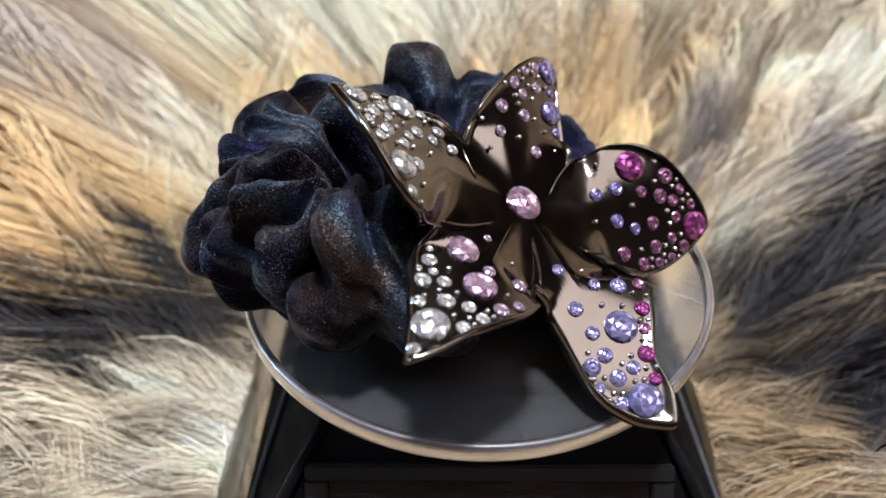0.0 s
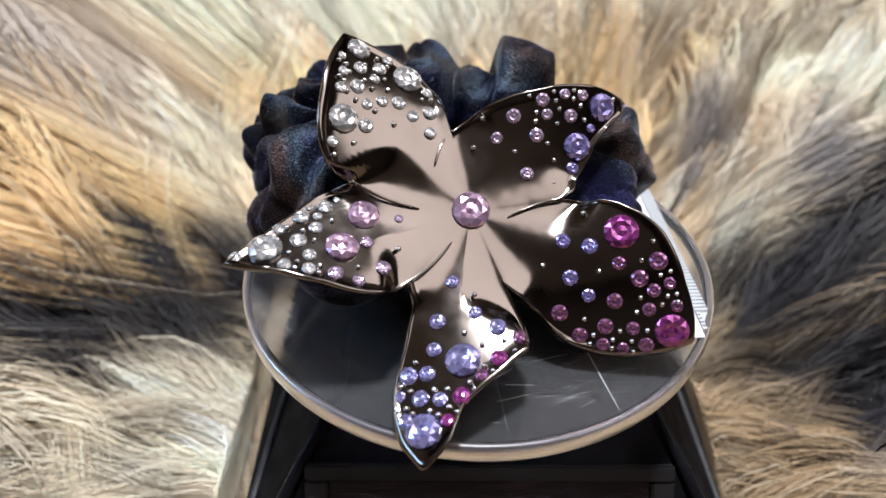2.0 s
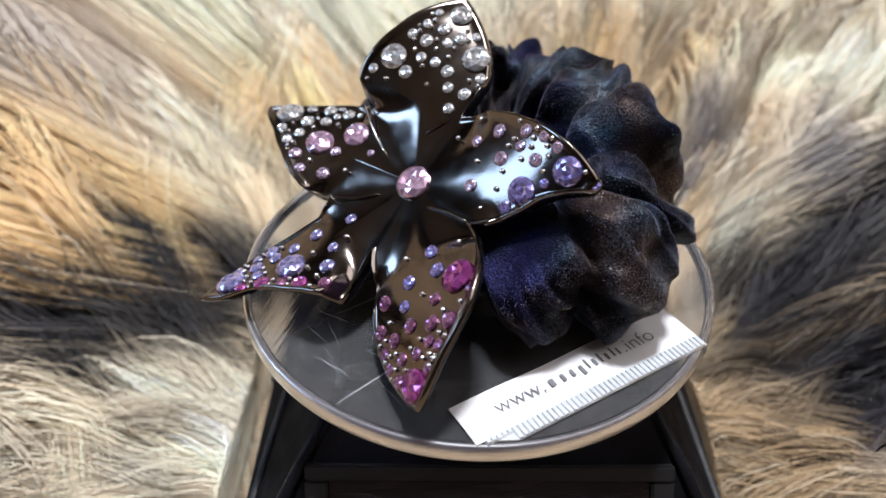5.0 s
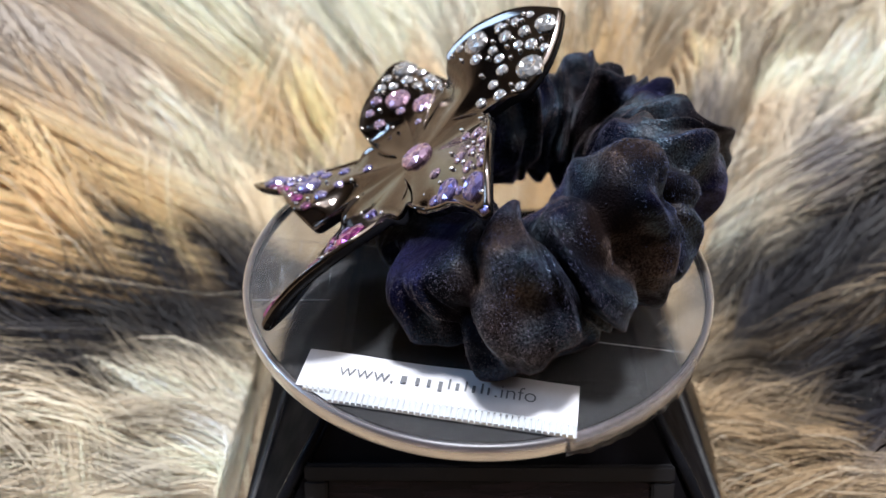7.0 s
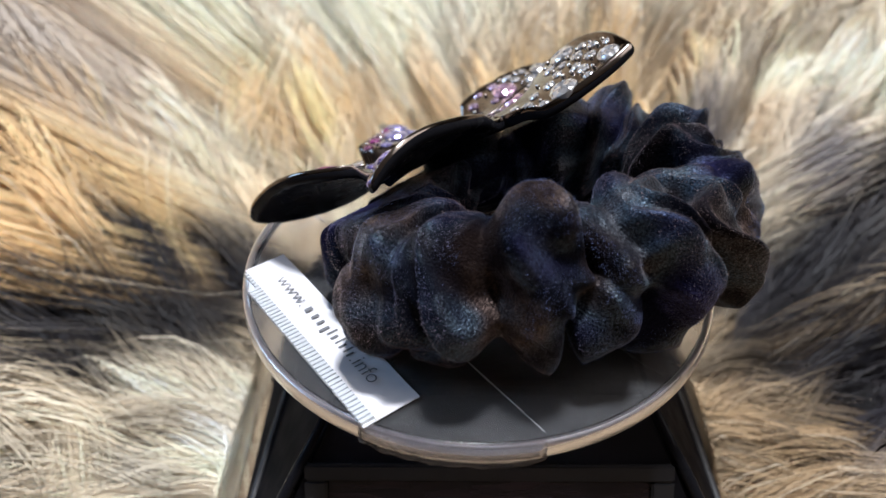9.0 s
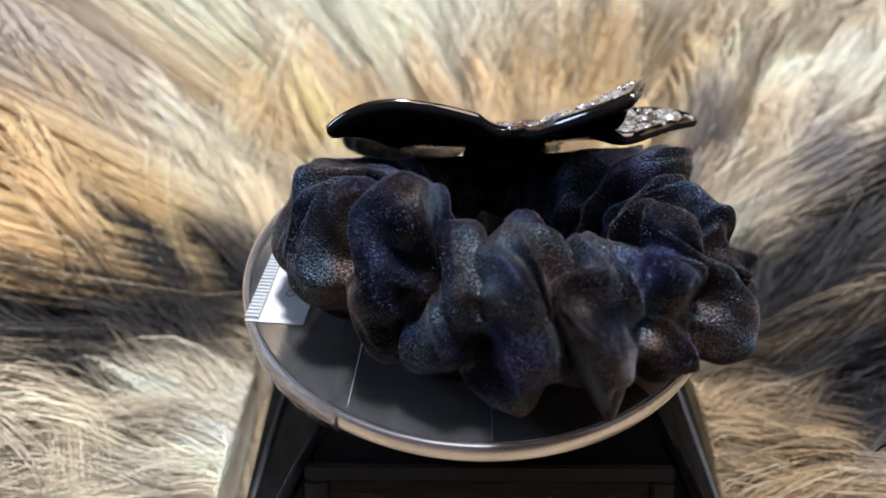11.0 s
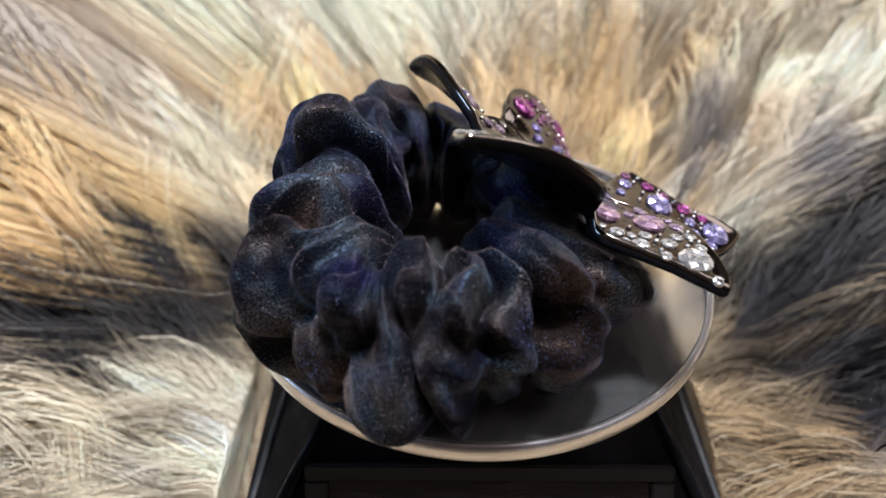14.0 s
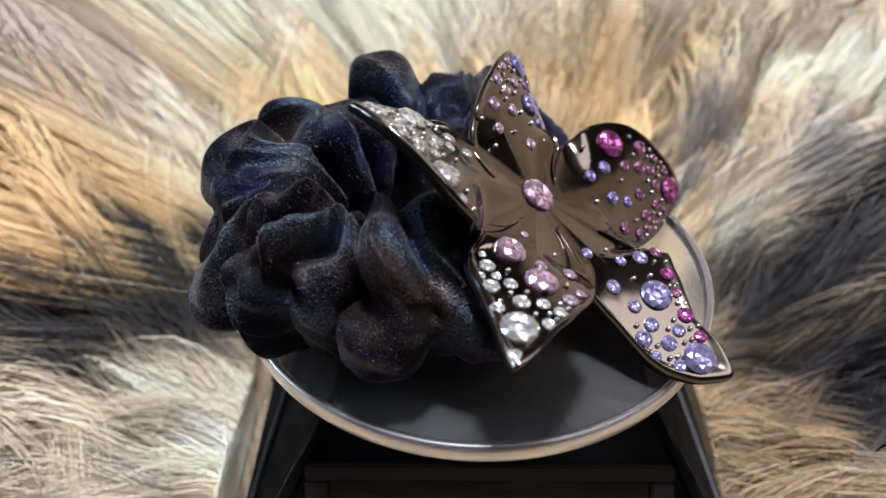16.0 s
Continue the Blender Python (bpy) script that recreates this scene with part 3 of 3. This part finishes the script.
    me.polygons.foreach_set("use_smooth", [True] * len(faces))
    me.materials.append(VELVET)
    ob = new("fabric", me)
    ob.parent = scrunchie
    tagged(ob, "gathered dark navy velvet cloth")
    return me, n, k


def pile(cloth, n, k, count):
    """Short stiff fibres of the velvet in patches, some coloured pale as its glints."""
    rng = np.random.RandomState(12)
    co, no = np.zeros(len(cloth.vertices) * 3), np.zeros(len(cloth.vertices) * 3)
    cloth.vertices.foreach_get("co", co)
    cloth.vertices.foreach_get("normal", no)
    co, no = co.reshape(n, k, 3), no.reshape(n, k, 3)
    i, j = rng.randint(0, n, count * 3), rng.randint(0, k, count * 3)
    f = rng.rand(count * 3)[:, None]
    p = co[i, j] * (1 - f) + co[(i + 1) % n, j] * f
    g_ = rng.rand(count * 3)[:, None]
    p = p * (1 - g_) + (co[i, (j + 1) % k]) * g_
    w = no[i, j]
    # more fibres on the crests of the folds, to paint the highlights there
    flat = sum(np.roll(np.roll(co, a, 0), b, 1) for a in (-14, -7, 0, 7, 14) for b in (-9, 0, 9)) / 15
    crest = ((co - flat) * no).sum(2)[i, j] / 0.0004
    brushed = np.array([noise.noise(Vector(q) * 95) for q in p])
    keep = rng.rand(count * 3) < np.clip(0.02 + 0.7 * brushed + 0.6 * crest, 0.02, 1)
    p, w, brushed = p[keep][:count], w[keep][:count], brushed[keep][:count]
    m = len(p)
    lean = rng.normal(0, 0.55, (m, 3)) + np.array([0.2, 0.1, -0.2])
    tip = p + (w + lean) * rng.uniform(0.00008, 0.00022, (m, 1))
    side = np.cross(w, rng.normal(0, 1, (m, 3)))
    side /= np.maximum(np.linalg.norm(side, axis=1, keepdims=True), 1e-6)
    side *= rng.uniform(0.00002, 0.000045, (m, 1))
    v = np.stack([p - side, p + side, tip], 1).reshape(-1, 3)
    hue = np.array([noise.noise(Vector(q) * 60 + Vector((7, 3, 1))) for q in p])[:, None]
    # glint colours, bluish and brownish, far paler than the cloth
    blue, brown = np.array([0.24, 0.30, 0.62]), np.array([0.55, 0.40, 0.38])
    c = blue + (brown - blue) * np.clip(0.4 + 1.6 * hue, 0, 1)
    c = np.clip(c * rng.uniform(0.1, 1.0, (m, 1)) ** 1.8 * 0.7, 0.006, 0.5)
    me = bpy.data.meshes.new("nap")
    me.from_pydata(v.tolist(), [], np.arange(m * 3).reshape(-1, 3).tolist())
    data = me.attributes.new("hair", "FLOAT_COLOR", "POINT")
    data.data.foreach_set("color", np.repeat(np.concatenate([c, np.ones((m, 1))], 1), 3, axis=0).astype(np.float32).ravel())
    me.materials.append(FUR)
    ob = new("nap", me)
    ob.parent = scrunchie
    tagged(ob, "short velvet pile with glints put into its colour", kind="stuff")


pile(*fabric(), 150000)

# the flower: centre, its axes, and a common height law for the five twisted petals
CENTRE, EX, EY, NORMAL = Vector((0.532, -0.752, 1.539)), Vector((0.5436, 0.8393, 0)), Vector((-0.6852, 0.4438, 0.5775)), Vector((0.4847, -0.3139, 0.8164))
DROOP = {"a": 0.05, "b": 0.17, "c": 0.01, "d": -0.04, "e": 0.05}
AXES = {"a": 115.5, "b": 25.4, "c": -40, "d": -112, "e": -176}
flower = new("flower")
flower.parent = scrunchie
tagged(flower, "five-petalled gunmetal flower set with rhinestones")


def petal_height(key, u, v):
    a = radians(AXES[key])
    s, q = u * math.cos(a) + v * math.sin(a), -u * math.sin(a) + v * math.cos(a)
    r = math.hypot(u, v)
    return 0.081 * s * s + 0.174 * s * q - 0.027 * q * q - 0.015 * r ** 3 + 0.013 * q * r * r - DROOP[key] * max(0.0, s - 1.5) ** 3


def place(u, v, h):
    return (CENTRE + EX * u + EY * v + NORMAL * h) * S


# outline of each petal from notch to notch: degrees round the centre, reach
OUTLINE = {
    "c": [(-79, 1.0), (-71, 1.3), (-66.6, 1.52), (-65.8, 1.78), (-63.2, 2.02), (-58, 2.32), (-50.8, 2.69), (-46, 2.92), (-42.2, 3.06), (-38.7, 2.93), (-32.1, 2.64), (-25.2, 2.42), (-19.3, 2.24), (-13.7, 2.01), (-8.3, 1.71), (-4.8, 1.38), (-2, 1.16)],
    "b": [(-2, 1.16), (2, 1.33), (9.6, 1.47), (19.6, 1.84), (22.7, 2.13), (24.5, 2.46), (27.1, 2.54), (33.4, 2.32), (41.2, 2.04), (51.7, 1.72), (65.3, 1.44), (80.8, 1.19), (92.2, 1.06)],
    "a": [(92.2, 1.06), (92.8, 1.35), (94, 1.60), (97, 1.80), (101.6, 2.07), (106.9, 2.34), (112, 2.60), (115.3, 2.76), (118.5, 2.66), (124, 2.52), (134.5, 2.25), (145.3, 2.06), (151.8, 1.93), (157.5, 1.76), (159.5, 1.5)],
    "e": [(159.5, 1.5), (164.8, 1.85), (173.3, 2.15), (179.4, 2.47), (183.2, 2.79), (185.6, 2.99), (187.3, 2.87), (192.7, 2.40), (200.9, 2.03), (209.6, 1.78), (217, 1.54), (221, 1.22)],
    "d": [(221, 1.22), (229.5, 1.40), (234.5, 1.92), (236.9, 2.42), (238.9, 2.65), (242.6, 2.93), (247.7, 3.14), (252.1, 2.80), (254.7, 2.39), (260.5, 2.17), (270.6, 1.93), (281, 1.80), (282.3, 1.6), (281.5, 1.25), (281, 1.0)],
}


def flower_body():
    rays = []
    for key in "cbaed":
        pts = OUTLINE[key]
        for (a0, r0), (a1, r1) in zip(pts, pts[1:]):
            for i in range(10):
                t = i / 10
                rays.append((key, a0 + (a1 - a0) * t, r0 + (r1 - r0) * t))
    # soften the outline without losing the notches
    for _ in range(3):
        rays = [(k_, (rays[i - 1][1] + 2 * a + rays[(i + 1) % len(rays)][1]) / 4 if 0 < i < len(rays) - 1 else a,
                 (rays[i - 1][2] + 2 * r + rays[(i + 1) % len(rays)][2]) / 4) for i, (k_, a, r) in enumerate(rays)]
    n = len(rays)
    order = "cbaed"
    # share of the ray, lift, sinking: top face, raised lip, round edge, underside
    rows = [(i / 22 * 0.93, 0.0) for i in range(1, 23)] + [(0.95, 0.012), (0.97, 0.03), (0.985, 0.034), (1.0, 0.02), (1.008, -0.03), (1.006, -0.08), (0.995, -0.12), (0.97, -0.14)] + [(0.97 * (1 - i / 12), -0.14) for i in range(1, 12)]
    bm = bmesh.new()
    grid = []
    for share, lift in rows:
        ring = []
        for i, (key, a, r) in enumerate(rays):
            u, v = r * share * math.cos(radians(a)), r * share * math.sin(radians(a))
            # neighbours merge towards the middle and part at the notch
            pts = OUTLINE[key]
            lo_, hi_ = a - pts[0][0], pts[-1][0] - a
            k2 = order[order.index(key) - 1] if lo_ < hi_ else order[(order.index(key) + 1) % 5]
            d = max(0.0, min(lo_, hi_)) / (4 + 34 * float(1 - smooth01((share * r - 1.0) / 0.6)))
            d = min(1.0, d)
            w = 0.5 * (1 - d * d * (3 - 2 * d))
            h = petal_height(key, u, v) * (1 - w) + petal_height(k2, u, v) * w
            ring.append(bm.verts.new(place(u, v, h - 0.03 + lift)))
        grid.append(ring)
    for q, w in zip(grid, grid[1:]):
        for i in range(n):
            bm.faces.new((q[i], w[i], w[(i + 1) % n], q[(i + 1) % n])).material_index = int(grid.index(q) > 25)
    bm.faces.new(grid[0])
    bm.faces.new(grid[-1][::-1]).material_index = 1
    bmesh.ops.recalc_face_normals(bm, faces=bm.faces[:])
    return part("petals", bm, [GUN, BLACK], flower, smooth=True)


flower_body()
# raised seams between the petals
for key, (u0, v0), (u1, v1) in (("a", (-0.34, 0.62), (-0.06, 1.08)), ("e", (-0.32, -0.37), (-0.92, -0.80)), ("c", (0.43, -0.16), (1.16, -0.05)), ("a", (-0.63, 0.10), (-1.42, 0.52))):
    path = []
    for i in range(9):
        t = i / 8
        u, v = u0 + (u1 - u0) * t, v0 + (v1 - v0) * t
        bow = 0.05 * math.sin(math.pi * t)
        u, v = u - (v1 - v0) * bow, v + (u1 - u0) * bow
        path.append(place(u, v, petal_height(key, u, v) - 0.030))
    part("seam", tube(path, 0.00021), GUN, flower, smooth=True)
# the clasp under the flower
bm = bmesh.new()
bmesh.ops.create_cone(bm, cap_ends=True, segments=32, radius1=0.009, radius2=0.007, depth=0.007)
clasp = part("clasp", bm, VELVET, flower, smooth=True)
clasp.matrix_local = Matrix.Translation(place(-0.1, 0, -0.42)) @ NORMAL.to_track_quat("Z", "Y").to_matrix().to_4x4()


def cut_stone():
    """A round brilliant of radius 1: the table with the pavilion's rays behind it, star and kite facets, low girdle."""
    bm = bmesh.new()
    ring = lambda r, z, o, n: [bm.verts.new((r * math.cos(2 * math.pi * (i + o) / n), r * math.sin(2 * math.pi * (i + o) / n), z)) for i in range(n)]
    table, mid, girdle, foot = ring(0.60, 0.40, 0, 8), ring(0.82, 0.34, 0.5, 8), ring(1, 0.16, 0, 16), ring(1.02, -0.2, 0, 16)
    star, heart = ring(0.34, 0.30, 0.5, 8), bm.verts.new((0, 0, 0.37))
    for i in range(8):
        j = (i + 1) % 8
        bm.faces.new((heart, star[i], star[j]))
        bm.faces.new((star[i], table[j], star[j]))
        bm.faces.new((table[i], table[j], star[i]))
        bm.faces.new((table[i], mid[i], table[j]))
        bm.faces.new((table[j], mid[i], girdle[2 * j], mid[j]))
        bm.faces.new((mid[i], girdle[2 * i], girdle[2 * i + 1]))
        bm.faces.new((mid[i], girdle[2 * i + 1], girdle[2 * j]))
    for i in range(16):
        j = (i + 1) % 16
        bm.faces.new((girdle[i], foot[i], foot[j], girdle[j]))
    bmesh.ops.recalc_face_normals(bm, faces=bm.faces[:])
    bmesh.ops.split_edges(bm, edges=bm.edges[:])
    return bm


def bead_mesh():
    bm = bmesh.new()
    bmesh.ops.create_icosphere(bm, subdivisions=2, radius=1)
    for f in bm.faces:
        f.smooth = True
    return bm


def mesh_of(name, bm, material):
    me = bpy.data.meshes.new(name)
    bm.to_mesh(me)
    bm.free()
    for m in material:
        me.materials.append(m)
    return me


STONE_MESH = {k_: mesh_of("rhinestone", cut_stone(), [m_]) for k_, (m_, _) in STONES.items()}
BEAD_MESH = mesh_of("bead", bead_mesh(), [SILVER])
spin = random.Random(4)


def setting(name, me, key, u, v, size, sink, text=""):
    e = 0.03
    h = petal_height(key, u, v) - 0.03
    gu = (petal_height(key, u + e, v) - petal_height(key, u - e, v)) / (2 * e)
    gv = (petal_height(key, u, v + e) - petal_height(key, u, v - e)) / (2 * e)
    up = (NORMAL - EX * gu - EY * gv).normalized()
    ob = new(name, me)
    ob.parent = flower
    tilt = Euler((spin.gauss(0, 0.05), spin.gauss(0, 0.05), spin.uniform(0, 6.3))).to_matrix().to_4x4()
    ob.matrix_local = Matrix.Translation(place(u, v, h + sink)) @ up.to_track_quat("Z", "Y").to_matrix().to_4x4() @ tilt @ Matrix.Scale(size * S, 4)
    if text:
        tagged(ob, text)


# stones (across, up, radius) by colour, then small beads, petal by petal
GEMS = {
    "a": (
        {"w": [(-1.03, 2.24, 0.151), (-0.47, 1.84, 0.191), (-1.38, 1.24, 0.183), (-1.27, 2.10, 0.060), (-1.06, 1.94, 0.088), (-0.81, 1.96, 0.090), (-0.68, 2.11, 0.070), (-1.28, 1.87, 0.067), (-1.14, 1.67, 0.094), (-1.35, 1.64, 0.073), (-0.90, 1.80, 0.069), (-1.06, 1.44, 0.074), (-0.86, 1.49, 0.075), (-0.65, 1.48, 0.090), (-0.24, 1.65, 0.079), (-0.26, 1.35, 0.092), (-0.50, 1.30, 0.077), (-1.12, 1.16, 0.093), (-1.55, 0.96, 0.071), (-0.31, 1.07, 0.077)]},
        [(-1.31, 2.02), (-1.23, 1.97), (-1.00, 1.99), (-0.82, 2.11), (-1.21, 1.86), (-1.34, 1.79), (-0.71, 2.00), (-0.78, 1.80), (-1.04, 1.76), (-1.29, 1.73), (-0.96, 1.65), (-0.76, 1.65), (-1.28, 1.59), (-1.19, 1.48), (-0.97, 1.35), (-0.76, 1.18), (-1.30, 0.94), (-1.55, 0.80), (-0.33, 1.54), (-0.20, 1.54)]),
    "b": (
        {"v": [(1.49, 0.61, 0.175), (1.90, 1.05, 0.176), (1.39, 0.36, 0.080), (1.71, 0.81, 0.059), (2.23, 1.10, 0.059)],
         "l": [(1.13, 1.22, 0.086), (1.42, 1.25, 0.072), (1.65, 1.21, 0.073), (1.16, 1.04, 0.072), (1.46, 0.98, 0.087), (0.99, 0.81, 0.093), (0.74, 1.09, 0.093), (0.49, 0.86, 0.078), (0.79, 0.36, 0.086)]},
        [(0.35, 1.13), (0.97, 1.29), (1.28, 1.29), (1.29, 1.18), (1.32, 1.08), (1.03, 1.08), (1.00, 0.98), (1.27, 0.91), (1.54, 1.27), (1.52, 1.17), (1.60, 1.08), (1.63, 0.91), (1.11, 0.69), (0.18, 0.79), (0.68, 0.65), (1.16, 0.48), (1.11, 0.20), (2.08, 1.15)]),
    "c": (
        {"m": [(1.68, -0.64, 0.209), (2.04, -1.89, 0.201)],
         "v": [(1.01, -0.59, 0.091), (1.30, -0.72, 0.098), (1.01, -1.04, 0.097), (1.18, -1.29, 0.083)],
         "u": [(1.58, -1.00, 0.083), (2.00, -1.08, 0.111), (1.77, -1.23, 0.104), (1.90, -1.40, 0.083), (2.08, -1.36, 0.076), (1.46, -1.42, 0.097), (1.82, -1.60, 0.083), (0.82, -1.42, 0.104), (1.32, -1.68, 0.097), (1.62, -1.77, 0.083), (1.02, -1.72, 0.097), (1.27, -1.88, 0.083), (1.49, -1.97, 0.077), (1.75, -1.99, 0.097), (2.12, -1.63, 0.076)]},
        [(1.31, -0.30), (1.99, -0.84), (1.82, -1.03), (2.10, -1.23), (1.99, -1.25), (1.34, -1.04), (2.13, -1.50), (2.03, -1.50), (2.13, -1.59), (1.74, -1.45), (1.96, -1.58), (1.68, -1.60), (1.09, -1.55), (1.77, -1.83), (1.47, -1.77), (1.17, -1.75), (1.38, -1.85), (1.59, -1.91), (1.12, -1.84), (1.36, -1.94), (1.60, -2.03), (0.72, -0.83)]),
    "d": (
        {"b": [(-0.51, -1.82, 0.202), (-1.10, -2.51, 0.200), (-0.41, -0.86, 0.080), (-0.68, -1.31, 0.097), (-0.24, -1.29, 0.078), (-0.04, -1.51, 0.104), (-0.79, -1.63, 0.089), (-1.12, -1.87, 0.107), (-0.92, -1.89, 0.094), (-1.05, -2.15, 0.099), (-0.85, -2.20, 0.086), (-1.26, -2.08, 0.069), (-1.26, -2.36, 0.086)],
         "u": [(0.17, -1.68, 0.084), (-0.35, -2.04, 0.081)],
         "m": [(-0.12, -1.88, 0.101), (-0.62, -2.21, 0.105), (-0.83, -2.44, 0.079)]},
        [(-0.42, -1.50), (-0.01, -1.68), (-0.26, -1.68), (0.07, -1.82), (-0.30, -1.93), (-0.23, -2.00), (-1.02, -1.73), (-0.50, -2.08), (-0.47, -2.16), (-0.75, -2.10), (-0.89, -2.08), (-1.22, -1.97), (-1.14, -2.04), (-0.78, -2.30), (-0.71, -2.37), (-1.22, -2.22), (-1.17, -2.29), (-0.98, -2.30), (-0.91, -2.36), (-1.31, -2.24), (-1.31, -2.33), (-0.20, -1.07)]),
    "e": (
        {"p": [(-1.31, 0.11, 0.191), (-1.63, -0.29, 0.197)],
         "w": [(-2.49, -0.19, 0.202), (-2.83, -0.24, 0.078), (-2.31, 0.06, 0.082), (-2.04, 0.19, 0.103), (-1.74, 0.29, 0.092), (-1.89, 0.01, 0.083), (-2.11, -0.14, 0.100), (-2.01, -0.35, 0.081), (-2.30, -0.44, 0.079), (-2.04, -0.53, 0.079), (-1.59, 0.38, 0.046), (-1.85, 0.17, 0.058), (-1.93, 0.32, 0.059)],
         "l": [(-1.75, -0.62, 0.093), (-1.51, -0.74, 0.075), (-1.20, -0.61, 0.090), (-1.33, -0.26, 0.078), (-0.90, 0.01, 0.053)]},
        [(-1.69, 0.08), (-1.93, -0.16), (-2.23, -0.29), (-2.15, -0.42), (-2.19, -0.50), (-1.91, -0.51), (-1.93, -0.60), (-1.49, -0.57), (-0.98, -0.39), (-2.04, -0.01), (-2.21, 0.06)]),
}
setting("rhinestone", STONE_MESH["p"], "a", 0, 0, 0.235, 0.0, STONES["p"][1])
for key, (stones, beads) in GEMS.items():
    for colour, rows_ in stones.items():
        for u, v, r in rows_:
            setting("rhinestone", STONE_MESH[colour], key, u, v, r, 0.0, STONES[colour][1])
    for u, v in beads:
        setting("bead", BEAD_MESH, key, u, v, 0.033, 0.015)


# ---- motion ----


def turn(t):
    w = 2 * math.pi * t / 16
    return -21.442 * t - 1.286 * math.sin(w) - 1.47 * (math.cos(w) - 1) - 0.08 * math.sin(2 * w) - 0.9 * math.exp(-((t - 14.9) / 0.7) ** 2)


def motions():
    times = [0.5 * i for i in range(33)]
    walk(disc, [(t, pose(0, 0, -0.0003, 0, 0, turn(t))) for t in times])
    for ob in (scrunchie, label):
        walk(ob, [(t, pose(0, 0, 0.0006, 0, 0, turn(t))) for t in times])


motions()
